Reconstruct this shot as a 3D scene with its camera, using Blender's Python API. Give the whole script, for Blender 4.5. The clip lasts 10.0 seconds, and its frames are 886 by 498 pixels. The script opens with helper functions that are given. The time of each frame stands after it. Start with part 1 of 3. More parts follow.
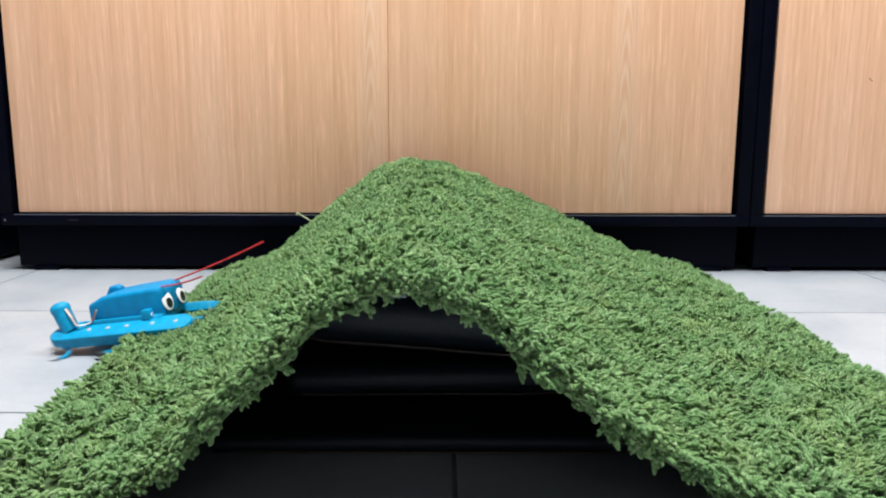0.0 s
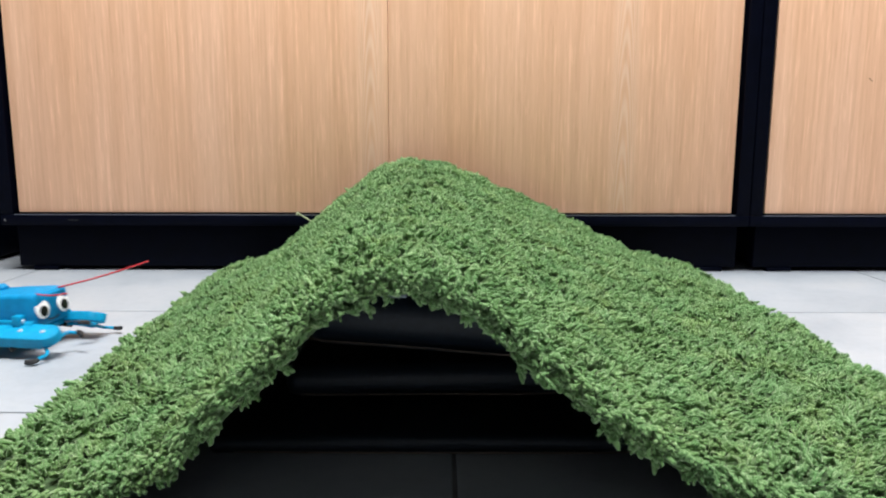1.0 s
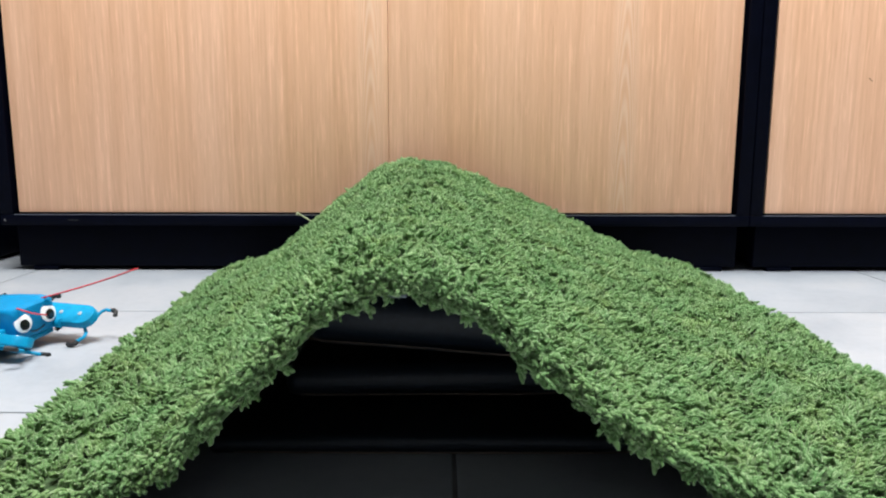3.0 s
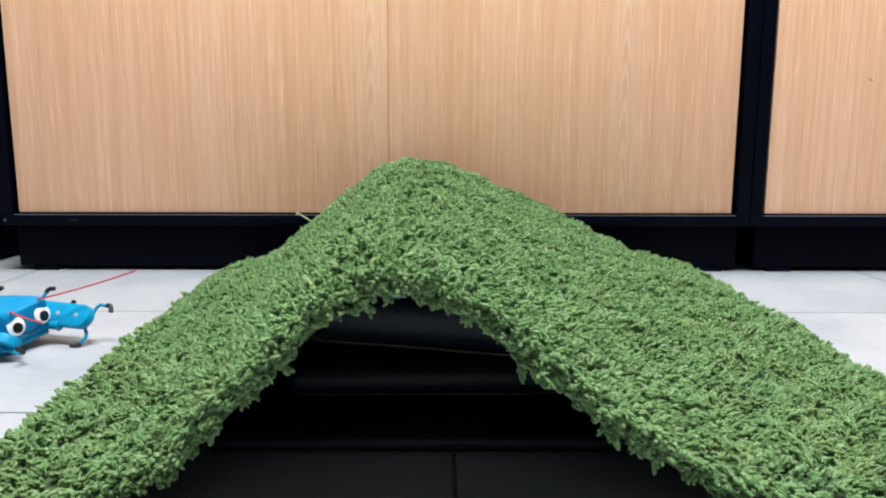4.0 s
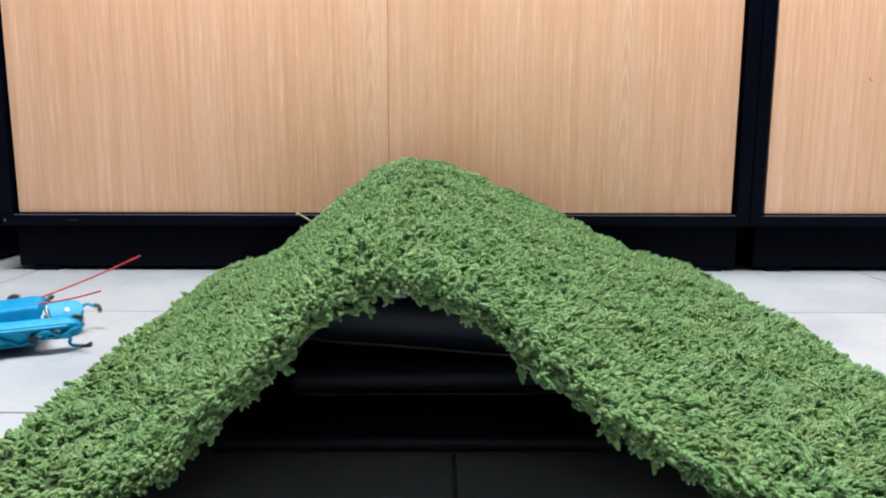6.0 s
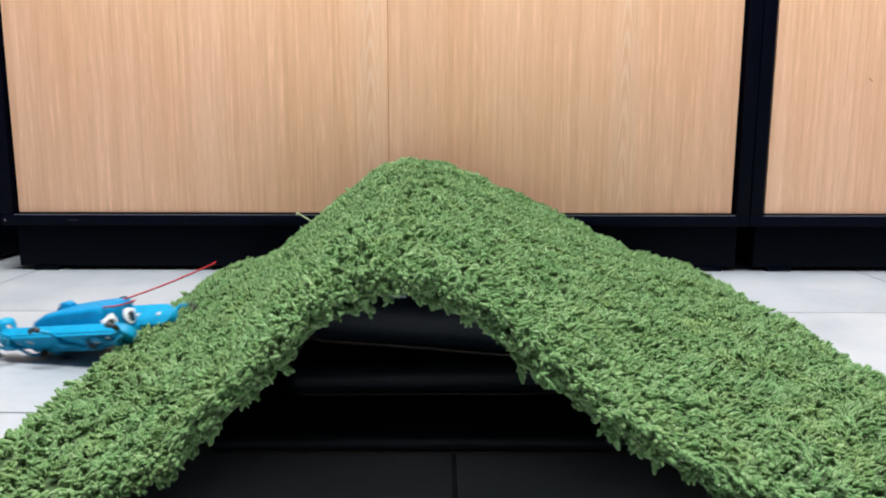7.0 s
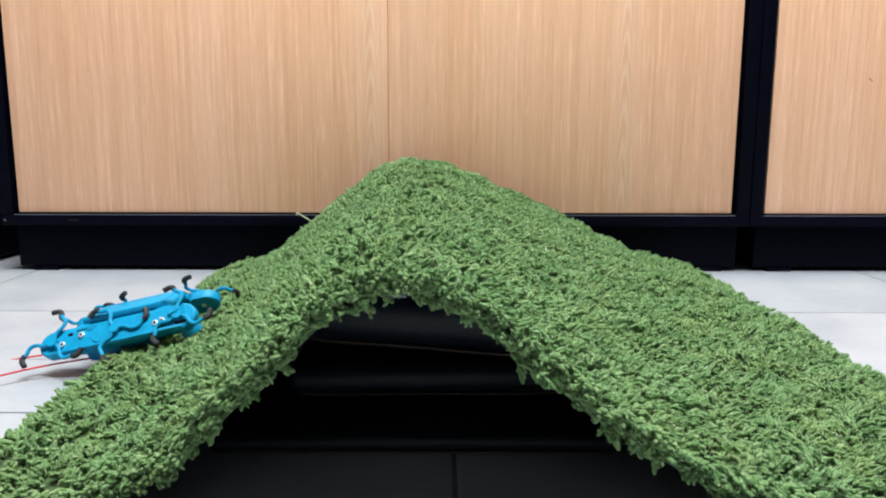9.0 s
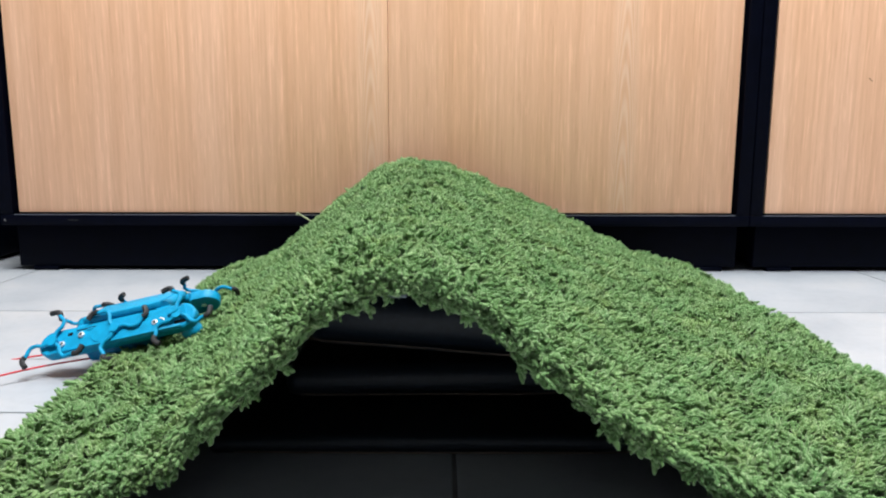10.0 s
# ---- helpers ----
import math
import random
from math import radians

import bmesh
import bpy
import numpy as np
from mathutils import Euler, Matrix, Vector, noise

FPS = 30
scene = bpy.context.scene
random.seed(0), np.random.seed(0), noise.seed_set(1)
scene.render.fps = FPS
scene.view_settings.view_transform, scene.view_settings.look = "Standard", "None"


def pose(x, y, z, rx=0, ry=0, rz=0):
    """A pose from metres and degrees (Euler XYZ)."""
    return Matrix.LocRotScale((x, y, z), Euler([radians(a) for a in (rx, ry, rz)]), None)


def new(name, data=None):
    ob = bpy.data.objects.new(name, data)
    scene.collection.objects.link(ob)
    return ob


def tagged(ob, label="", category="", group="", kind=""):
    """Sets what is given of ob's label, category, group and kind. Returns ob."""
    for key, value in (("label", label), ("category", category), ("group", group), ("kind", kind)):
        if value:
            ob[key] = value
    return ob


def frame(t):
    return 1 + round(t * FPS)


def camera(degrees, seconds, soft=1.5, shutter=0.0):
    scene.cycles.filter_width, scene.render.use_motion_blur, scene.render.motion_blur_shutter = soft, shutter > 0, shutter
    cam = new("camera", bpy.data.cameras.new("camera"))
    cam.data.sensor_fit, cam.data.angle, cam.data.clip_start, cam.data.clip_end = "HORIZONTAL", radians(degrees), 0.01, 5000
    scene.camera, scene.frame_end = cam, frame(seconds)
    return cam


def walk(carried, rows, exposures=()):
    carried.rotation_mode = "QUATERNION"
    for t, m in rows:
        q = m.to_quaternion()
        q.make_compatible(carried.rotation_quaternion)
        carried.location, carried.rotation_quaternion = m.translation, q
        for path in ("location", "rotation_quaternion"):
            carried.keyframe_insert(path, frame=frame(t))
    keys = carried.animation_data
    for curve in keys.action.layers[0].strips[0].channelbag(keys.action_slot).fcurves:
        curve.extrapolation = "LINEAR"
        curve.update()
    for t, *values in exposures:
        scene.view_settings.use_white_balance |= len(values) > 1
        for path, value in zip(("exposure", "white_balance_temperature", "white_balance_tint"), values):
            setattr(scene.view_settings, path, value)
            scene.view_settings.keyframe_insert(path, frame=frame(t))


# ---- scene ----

# ---------------------------------------------------------------- camera
cam = camera(63.0, 10.0, soft=2.1, shutter=0.8)
CAM = pose(0, 0, 0.20, 90 - 9.14, 0, 0) @ pose(0, 0, 0, 0, 0, 0.12)
walk(cam, [(0.0, CAM), (10.0, CAM)], exposures=[(0.0, 0.0, 6500, 10), (10.0, 0.0, 6500, 10)])

# ---------------------------------------------------------------- light
world = bpy.data.worlds.new("world")
scene.world = world
world.use_nodes = True
world.node_tree.nodes["Background"].inputs["Color"].default_value = (0.8, 0.9, 1.0, 1)
world.node_tree.nodes["Background"].inputs["Strength"].default_value = 0.01


def ceiling_lamp(x, y, power):
    data = bpy.data.lights.new("ceiling_lamp", "AREA")
    data.shape, data.size, data.size_y, data.energy = "RECTANGLE", 1.16, 0.56, power
    data.color = (0.95, 0.98, 1.0)
    ob = new("ceiling_lamp", data)
    ob.matrix_world = pose(x, y, 2.56)
    return ob


ceiling_lamp(-0.02, 0.03, 133)
# added fill lamp, unseen, to brighten the rug's crest and right slope
ceiling_lamp(0.95, 0.98, 46)


# ---------------------------------------------------------------- materials
def material(name, color, rough=0.5, metal=0.0):
    m = bpy.data.materials.new(name)
    m.use_nodes = True
    b = m.node_tree.nodes["Principled BSDF"]
    b.inputs["Base Color"].default_value = (*color, 1)
    b.inputs["Roughness"].default_value = rough
    b.inputs["Metallic"].default_value = metal
    return m, m.node_tree.nodes, m.node_tree.links, b


def coords(nodes, links, scale, kind="Object"):
    tc = nodes.new("ShaderNodeTexCoord")
    mp = nodes.new("ShaderNodeMapping")
    mp.inputs["Scale"].default_value = scale
    links.new(tc.outputs[kind], mp.inputs["Vector"])
    return mp.outputs["Vector"]


def noise_tex(nodes, links, vec, scale, detail=4, rough=0.55):
    n = nodes.new("ShaderNodeTexNoise")
    n.inputs["Scale"].default_value = scale
    n.inputs["Detail"].default_value = detail
    n.inputs["Roughness"].default_value = rough
    links.new(vec, n.inputs["Vector"])
    return n.outputs["Fac"]


def ramp(nodes, links, fac, stops):
    r = nodes.new("ShaderNodeValToRGB")
    e = r.color_ramp.elements
    while len(e) < len(stops):
        e.new(0.5)
    for el, (p, c) in zip(e, stops):
        el.position, el.color = p, (*c, 1)
    links.new(fac, r.inputs["Fac"])
    return r.outputs["Color"]


def mix(nodes, links, fac, a, b, mode="MIX"):
    m = nodes.new("ShaderNodeMix")
    m.data_type, m.blend_type = "RGBA", mode
    for sock, v in ((m.inputs[0], fac), (m.inputs[6], a), (m.inputs[7], b)):
        if isinstance(v, (int, float)):
            sock.default_value = v
        elif isinstance(v, tuple):
            sock.default_value = (*v, 1)
        else:
            links.new(v, sock)
    return m.outputs[2]


def bump(nodes, links, b, height, strength, distance):
    n = nodes.new("ShaderNodeBump")
    n.inputs["Strength"].default_value, n.inputs["Distance"].default_value = strength, distance
    links.new(height, n.inputs["Height"])
    links.new(n.outputs["Normal"], b.inputs["Normal"])


def make_wood(figure_x):
    """Beech-look laminate whose arched figure stands figure_x from the board's middle."""
    m, nd, lk, b = material("beech_laminate", (0.6, 0.36, 0.2), 0.42)
    info = nd.new("ShaderNodeObjectInfo")
    vec = coords(nd, lk, (1, 1, 1))
    add = nd.new("ShaderNodeVectorMath")
    add.operation = "MULTIPLY_ADD"
    lk.new(info.outputs["Random"], add.inputs[0])
    add.inputs[1].default_value = (7.3, 3.1, 5.7)
    lk.new(vec, add.inputs[2])

    def stretched(sx, sz):
        mp = nd.new("ShaderNodeMapping")
        mp.inputs["Scale"].default_value = (sx, 1, sz)
        lk.new(add.outputs[0], mp.inputs["Vector"])
        return mp.outputs["Vector"]
    broad = noise_tex(nd, lk, stretched(1, 0.05), 14, 3)
    fine = noise_tex(nd, lk, stretched(1, 0.018), 210, 4, 0.65)
    pores = noise_tex(nd, lk, stretched(1, 0.045), 420, 2, 0.6)
    wv = nd.new("ShaderNodeTexWave")
    wv.wave_type, wv.bands_direction = "BANDS", "X"
    wv.inputs["Scale"].default_value = 9
    wv.inputs["Distortion"].default_value = 5.5
    wv.inputs["Detail"].default_value = 3
    wv.inputs["Detail Scale"].default_value = 0.9
    lk.new(stretched(1, 0.09), wv.inputs["Vector"])
    c1 = ramp(nd, lk, broad, [(0.3, (0.850, 0.482, 0.286)), (0.7, (0.910, 0.546, 0.354))])
    c2 = ramp(nd, lk, fine, [(0.33, (0.90, 0.86, 0.82)), (0.62, (1.03, 1.04, 1.06)), (0.72, (1.10, 1.14, 1.20))])
    c3 = ramp(nd, lk, pores, [(0.30, (0.88, 0.83, 0.78)), (0.40, (1, 1, 1)), (0.57, (1, 1, 1)), (0.66, (1.14, 1.18, 1.24))])
    c4 = ramp(nd, lk, wv.outputs["Fac"], [(0.0, (0.90, 0.86, 0.82)), (0.35, (1, 1, 1))])
    c = mix(nd, lk, 0.75, c1, c2, "MULTIPLY")
    c = mix(nd, lk, 0.7, c, c3, "MULTIPLY")
    c = mix(nd, lk, 0.35, c, c4, "MULTIPLY")
    # arched growth figure in one narrow strip
    sep = nd.new("ShaderNodeSeparateXYZ")
    lk.new(coords(nd, lk, (1, 1, 1)), sep.inputs[0])

    def calc(op, x, y=0.0, z=0.0):
        n = nd.new("ShaderNodeMath")
        n.operation = op
        for s, v in zip(n.inputs, (x, y, z)):
            if isinstance(v, (int, float)):
                s.default_value = v
            else:
                lk.new(v, s)
        return n.outputs[0]
    wob = calc("MULTIPLY", calc("SUBTRACT", noise_tex(nd, lk, stretched(1, 0.3), 18, 2), 0.5), 0.05)
    part_way = calc("MINIMUM", calc("MAXIMUM", calc("MULTIPLY", calc("SUBTRACT", noise_tex(nd, lk, stretched(1, 0.5), 7, 1), 0.20), 5.0), 0.0), 1.0)
    wide = 0.021
    dx = calc("SUBTRACT", sep.outputs["X"], figure_x)
    sq = calc("MULTIPLY", dx, dx)
    v = calc("ADD", calc("ADD", calc("MULTIPLY", sq, 820.0), sep.outputs["Z"]), wob)
    line = calc("POWER", calc("ABSOLUTE", calc("SINE", calc("MULTIPLY", v, 62.0))), 3.0)
    mask = calc("SUBTRACT", 1.0, calc("DIVIDE", sq, wide * wide))
    mask = calc("MULTIPLY", calc("MULTIPLY", calc("MINIMUM", calc("MAXIMUM", mask, 0.0), 0.5), 0.9), part_way)
    c = mix(nd, lk, calc("MULTIPLY", mask, line), c, (0.97, 0.70, 0.52))
    lk.new(c, b.inputs["Base Color"])
    bump(nd, lk, b, pores, 0.12, 0.0005)
    return m


def make_black():
    m, nd, lk, b = material("black_laminate", (0.003, 0.003, 0.005), 0.5)
    vec = coords(nd, lk, (1, 1, 1))
    n = noise_tex(nd, lk, vec, 60, 5)
    lk.new(ramp(nd, lk, n, [(0.3, (0.0006, 0.0011, 0.0042)), (0.75, (0.0012, 0.0020, 0.0078))]), b.inputs["Base Color"])
    r = nd.new("ShaderNodeMapRange")
    r.inputs["To Min"].default_value, r.inputs["To Max"].default_value = 0.4, 0.6
    lk.new(n, r.inputs["Value"])
    lk.new(r.outputs[0], b.inputs["Roughness"])
    b.inputs["Specular IOR Level"].default_value = 0.06
    bump(nd, lk, b, noise_tex(nd, lk, vec, 900, 2), 0.15, 0.0003)
    return m


def make_tile():
    m, nd, lk, b = material("pale_tile", (0.66, 0.67, 0.68), 0.35)
    info = nd.new("ShaderNodeObjectInfo")
    vec = coords(nd, lk, (1, 1, 1))
    add = nd.new("ShaderNodeVectorMath")
    add.operation = "MULTIPLY_ADD"
    lk.new(info.outputs["Random"], add.inputs[0])
    add.inputs[1].default_value = (9.1, 4.7, 2.3)
    lk.new(vec, add.inputs[2])
    cloud = noise_tex(nd, lk, add.outputs[0], 9, 6, 0.6)
    speck = noise_tex(nd, lk, add.outputs[0], 130, 4, 0.6)
    c1 = ramp(nd, lk, cloud, [(0.28, (0.28, 0.305, 0.335)), (0.5, (0.345, 0.365, 0.392)), (0.75, (0.395, 0.40, 0.41))])
    c2 = ramp(nd, lk, speck, [(0.3, (0.9, 0.9, 0.9)), (0.55, (1, 1, 1))])
    lk.new(mix(nd, lk, 0.6, c1, c2, "MULTIPLY"), b.inputs["Base Color"])
    r = nd.new("ShaderNodeMapRange")
    r.inputs["To Min"].default_value, r.inputs["To Max"].default_value = 0.38, 0.6
    lk.new(cloud, r.inputs["Value"])
    lk.new(r.outputs[0], b.inputs["Roughness"])
    bump(nd, lk, b, speck, 0.06, 0.0004)
    return m


def make_plain(name, color, rough, scale=30, spread=0.12, metal=0.0, relief=0.1, depth=0.0005, gloss=0.5):
    m, nd, lk, b = material(name, color, rough, metal)
    vec = coords(nd, lk, (1, 1, 1))
    n = noise_tex(nd, lk, vec, scale, 5)
    lo = tuple(c * (1 - spread) for c in color)
    hi = tuple(min(1, c * (1 + spread)) for c in color)
    lk.new(ramp(nd, lk, n, [(0.3, lo), (0.7, hi)]), b.inputs["Base Color"])
    bump(nd, lk, b, noise_tex(nd, lk, vec, scale * 12, 3), relief, depth)
    b.inputs["Specular IOR Level"].default_value = gloss
    return m


def make_yarn():
    m, nd, lk, b = material("green_yarn", (0.2, 0.34, 0.1), 0.9)
    geo = nd.new("ShaderNodeNewGeometry")
    vec = coords(nd, lk, (1, 1, 1))
    patch = noise_tex(nd, lk, vec, 26, 3)
    tuft = noise_tex(nd, lk, vec, 150, 2)
    fibre = noise_tex(nd, lk, vec, 800, 3, 0.7)
    info = nd.new("ShaderNodeObjectInfo")
    add = nd.new("ShaderNodeMath")
    add.operation = "ADD"
    lk.new(geo.outputs["Random Per Island"], add.inputs[0])
    lk.new(info.outputs["Random"], add.inputs[1])
    frac = nd.new("ShaderNodeMath")
    frac.operation = "FRACT"
    lk.new(add.outputs[0], frac.inputs[0])
    c1 = ramp(nd, lk, frac.outputs[0], [(0.0, (0.166, 0.324, 0.104)), (0.5, (0.199, 0.372, 0.129)), (0.85, (0.244, 0.424, 0.158)), (1.0, (0.35, 0.53, 0.235))])
    c2 = ramp(nd, lk, patch, [(0.32, (0.86, 0.98, 1.0)), (0.55, (1, 1, 1)), (0.72, (1.16, 1.02, 0.90))])
    c3 = ramp(nd, lk, fibre, [(0.32, (0.55, 0.60, 0.5)), (0.62, (1.06, 1.06, 1.06))])
    c4 = ramp(nd, lk, tuft, [(0.3, (0.80, 0.84, 0.76)), (0.7, (1.15, 1.12, 1.16))])
    c = mix(nd, lk, 1.0, c1, c2, "MULTIPLY")
    c = mix(nd, lk, 1.0, c, c4, "MULTIPLY")
    c = mix(nd, lk, 0.8, c, c3, "MULTIPLY")
    lk.new(c, b.inputs["Base Color"])
    b.inputs["Sheen Weight"].default_value = 0.9
    b.inputs["Sheen Roughness"].default_value = 0.45
    b.inputs["Sheen Tint"].default_value = (0.82, 0.97, 0.62, 1)
    b.inputs["Specular IOR Level"].default_value = 0.15
    bump(nd, lk, b, fibre, 0.9, 0.0015)
    # loose fibres let some light through
    soft = nd.new("ShaderNodeBsdfTranslucent")
    lk.new(c, soft.inputs["Color"])
    both = nd.new("ShaderNodeMixShader")
    both.inputs[0].default_value = 0.22
    lk.new(b.outputs[0], both.inputs[1])
    lk.new(soft.outputs[0], both.inputs[2])
    lk.new(both.outputs[0], nd["Material Output"].inputs["Surface"])
    return m


WOODS = [make_wood(0.240), make_wood(0.085)]
BLACK, TILE, YARN = make_black(), make_tile(), make_yarn()
GROUT = make_plain("grey_grout", (0.24, 0.24, 0.24), 0.9, 60, 0.2)
PLASTER = make_plain("white_plaster", (0.6, 0.6, 0.59), 0.85, 8, 0.04)
# near-black grey, chosen for the unseen room sides so they bounce little light
LOWBOUNCE = make_plain("low_bounce_grey", (0.03, 0.031, 0.034), 0.8, 8, 0.1)
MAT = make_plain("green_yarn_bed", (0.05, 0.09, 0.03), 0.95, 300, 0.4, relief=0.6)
PALE = make_plain("pale_green_yarn", (0.34, 0.38, 0.22), 0.9, 300, 0.2, relief=0.5)
# pale colour for the small highlights at the rug's front edge
GREYGLINT = make_plain("pale_grey_glint", (0.17, 0.19, 0.21), 0.9, 300, 0.15, relief=0.4)
BACKING = make_plain("dark_rug_backing", (0.02, 0.022, 0.018), 0.95, 200, 0.3, relief=0.5)
NYLON = make_plain("black_nylon", (0.007, 0.013, 0.022), 0.38, 300, 0.3, relief=0.35, depth=0.0004, gloss=0.42)
PIPING = make_plain("brown_piping", (0.16, 0.12, 0.09), 0.5, 100, 0.2)
TRACK = make_plain("dull_aluminium", (0.34, 0.37, 0.45), 0.35, 80, 0.1, 0.9)
SHELL = make_plain("deep_blue_shell", (0.001, 0.212, 0.435), 0.46, 120, 0.12, relief=0.2, gloss=0.2)
CYAN = make_plain("teal_printed_plastic", (0.001, 0.258, 0.460), 0.45, 160, 0.14, relief=0.25, gloss=0.25)
RUBBER = make_plain("black_rubber", (0.012, 0.012, 0.013), 0.6, 200, 0.3)
STEEL = make_plain("screw_steel", (0.62, 0.66, 0.70), 0.38, 200, 0.08, 0.6)
EYEWHITE = make_plain("white_plastic", (0.8, 0.8, 0.79), 0.3, 90, 0.03)
PUPIL = make_plain("black_plastic", (0.008, 0.008, 0.009), 0.22, 90, 0.1)
RED = make_plain("red_wire_insulation", (0.55, 0.025, 0.035), 0.4, 100, 0.15)
GREYWIRE = make_plain("white_wire_insulation", (0.6, 0.58, 0.55), 0.4, 100, 0.1)
BROWNWIRE = make_plain("brown_wire_insulation", (0.22, 0.08, 0.04), 0.45, 100, 0.15)
LIGHTBOX = make_plain("lamp_housing", (0.8, 0.8, 0.8), 0.5, 20, 0.03)


# ---------------------------------------------------------------- mesh helpers
def mesh_of(bm, name, mats, smooth=True):
    me = bpy.data.meshes.new(name)
    bm.to_mesh(me)
    bm.free()
    for m in (mats if isinstance(mats, (list, tuple)) else [mats]):
        me.materials.append(m)
    if smooth:
        me.polygons.foreach_set("use_smooth", [True] * len(me.polygons))
        me.set_sharp_from_angle(angle=radians(38))
    return me


def part(name, bm, mat, parent=None, label="", at=None, kind=""):
    ob = new(name, mesh_of(bm, name, mat))
    if parent is not None:
        ob.parent = parent
    if at is not None:
        ob.matrix_basis = at
    return tagged(ob, label, kind=kind)


def box(bm, x0, x1, y0, y1, z0, z1, bevel=0.0, seg=2, m=None):
    r = bmesh.ops.create_cube(bm, size=1, matrix=Matrix.LocRotScale(((x0 + x1) / 2, (y0 + y1) / 2, (z0 + z1) / 2), None, (x1 - x0, y1 - y0, z1 - z0)))
    vs = r["verts"]
    if bevel:
        es = list({e for v in vs for e in v.link_edges})
        g = bmesh.ops.bevel(bm, geom=es, offset=bevel, segments=seg, profile=0.5, affect="EDGES")
        vs = list({v for f in g["faces"] for v in f.verts} | {v for v in vs if v.is_valid})
    if m is not None:
        bmesh.ops.transform(bm, matrix=m, verts=vs)
    return vs


def tube(bm, pts, radius, sides=8, mat=0, taper=None):
    """A round rod through the points, closed at both ends."""
    pts = [Vector(p) for p in pts]
    rings = []
    up = Vector((0.13, 0.31, 0.94))
    for i, p in enumerate(pts):
        d = (pts[min(i + 1, len(pts) - 1)] - pts[max(i - 1, 0)]).normalized()
        a = d.cross(up).normalized()
        c = d.cross(a).normalized()
        r = radius * (taper[i] if taper else 1)
        rings.append([bm.verts.new(p + r * (math.cos(k * math.tau / sides) * a + math.sin(k * math.tau / sides) * c)) for k in range(sides)])
    faces = []
    for ra, rb in zip(rings, rings[1:]):
        for k in range(sides):
            faces.append(bm.faces.new((ra[k], ra[(k + 1) % sides], rb[(k + 1) % sides], rb[k])))
    faces.append(bm.faces.new(rings[0][::-1]))
    faces.append(bm.faces.new(rings[-1]))
    for f in faces:
        f.material_index = mat
    return faces


def curve_points(pts, steps=5):
    """Catmull-Rom through the points."""
    pts = [Vector(p) for p in pts]
    out = []
    for i in range(len(pts) - 1):
        p0, p1, p2, p3 = pts[max(i - 1, 0)], pts[i], pts[i + 1], pts[min(i + 2, len(pts) - 1)]
        for k in range(steps):
            t = k / steps
            out.append(0.5 * ((2 * p1) + (p2 - p0) * t + (2 * p0 - 5 * p1 + 4 * p2 - p3) * t * t + (3 * p1 - p0 - 3 * p2 + p3) * t ** 3))
    out.append(pts[-1])
    return out


def disc(bm, centre, axis, radius, height, sides=20, rim=0.0, mat=0):
    """A round plate that rises from centre along axis, with a softened rim."""
    q = Vector((0, 0, 1)).rotation_difference(Vector(axis)).to_matrix().to_4x4()
    m = Matrix.Translation(centre) @ q
    prof = [(radius, 0), (radius, height - rim), (radius - 0.3 * rim, height - 0.3 * rim), (radius - rim, height)] if rim else [(radius, 0), (radius, height)]
    rings = [[bm.verts.new(m @ Vector((r * math.cos(k * math.tau / sides), r * math.sin(k * math.tau / sides), z))) for k in range(sides)] for r, z in prof]
    fs = []
    for ra, rb in zip(rings, rings[1:]):
        for k in range(sides):
            fs.append(bm.faces.new((ra[k], ra[(k + 1) % sides], rb[(k + 1) % sides], rb[k])))
    fs.append(bm.faces.new(rings[0][::-1]))
    fs.append(bm.faces.new(rings[-1]))
    for f in fs:
        f.material_index = mat
    return fs


def stadium(length, width, n=10):
    """Outline of a bar with round ends, in the plane."""
    r, out = width / 2, []
    for s, a0 in ((1, -90), (-1, 90)):
        for k in range(n + 1):
            a = radians(a0 + 180 * k / n)
            out.append((s * (length / 2 - r) + r * math.cos(a), r * math.sin(a)))
    return out


def plate(bm, outline, z0, z1, bevel=0.0, m=None):
    """A flat piece of the outline's shape from z0 to z1 with a softened rim."""
    n = len(outline)
    cx, cy = sum(p[0] for p in outline) / n, sum(p[1] for p in outline) / n
    w = max(abs(p[1] - cy) for p in outline)

    def ring(z, k):
        out = []
        for x, y in outline:
            d = Vector((x - cx, y - cy, 0))
            v = Vector((x, y, z)) - Vector((math.copysign(min(abs(d.x), k), d.x) if abs(d.x) > 1e-6 else 0, d.y / w * k, 0))
            out.append(bm.verts.new(m @ v if m is not None else v))
        return out
    rings = [ring(z0, bevel), ring(z0 + bevel, 0), ring(z1 - bevel, 0), ring(z1 - 0.3 * bevel, 0.3 * bevel), ring(z1, bevel)] if bevel else [ring(z0, 0), ring(z1, 0)]
    for ra, rb in zip(rings, rings[1:]):
        for k in range(n):
            bm.faces.new((ra[k], ra[(k + 1) % n], rb[(k + 1) % n], rb[k]))
    bm.faces.new(rings[0][::-1])
    bm.faces.new(rings[-1])


# ---------------------------------------------------------------- room
def structure(name, x0, x1, y0, y1, z0, z1, mat, label):
    bm = bmesh.new()
    box(bm, x0, x1, y0, y1, z0, z1)
    return tagged(new(name, mesh_of(bm, name, mat, False)), label, "wall" if "wall" in name else name, kind="structure")


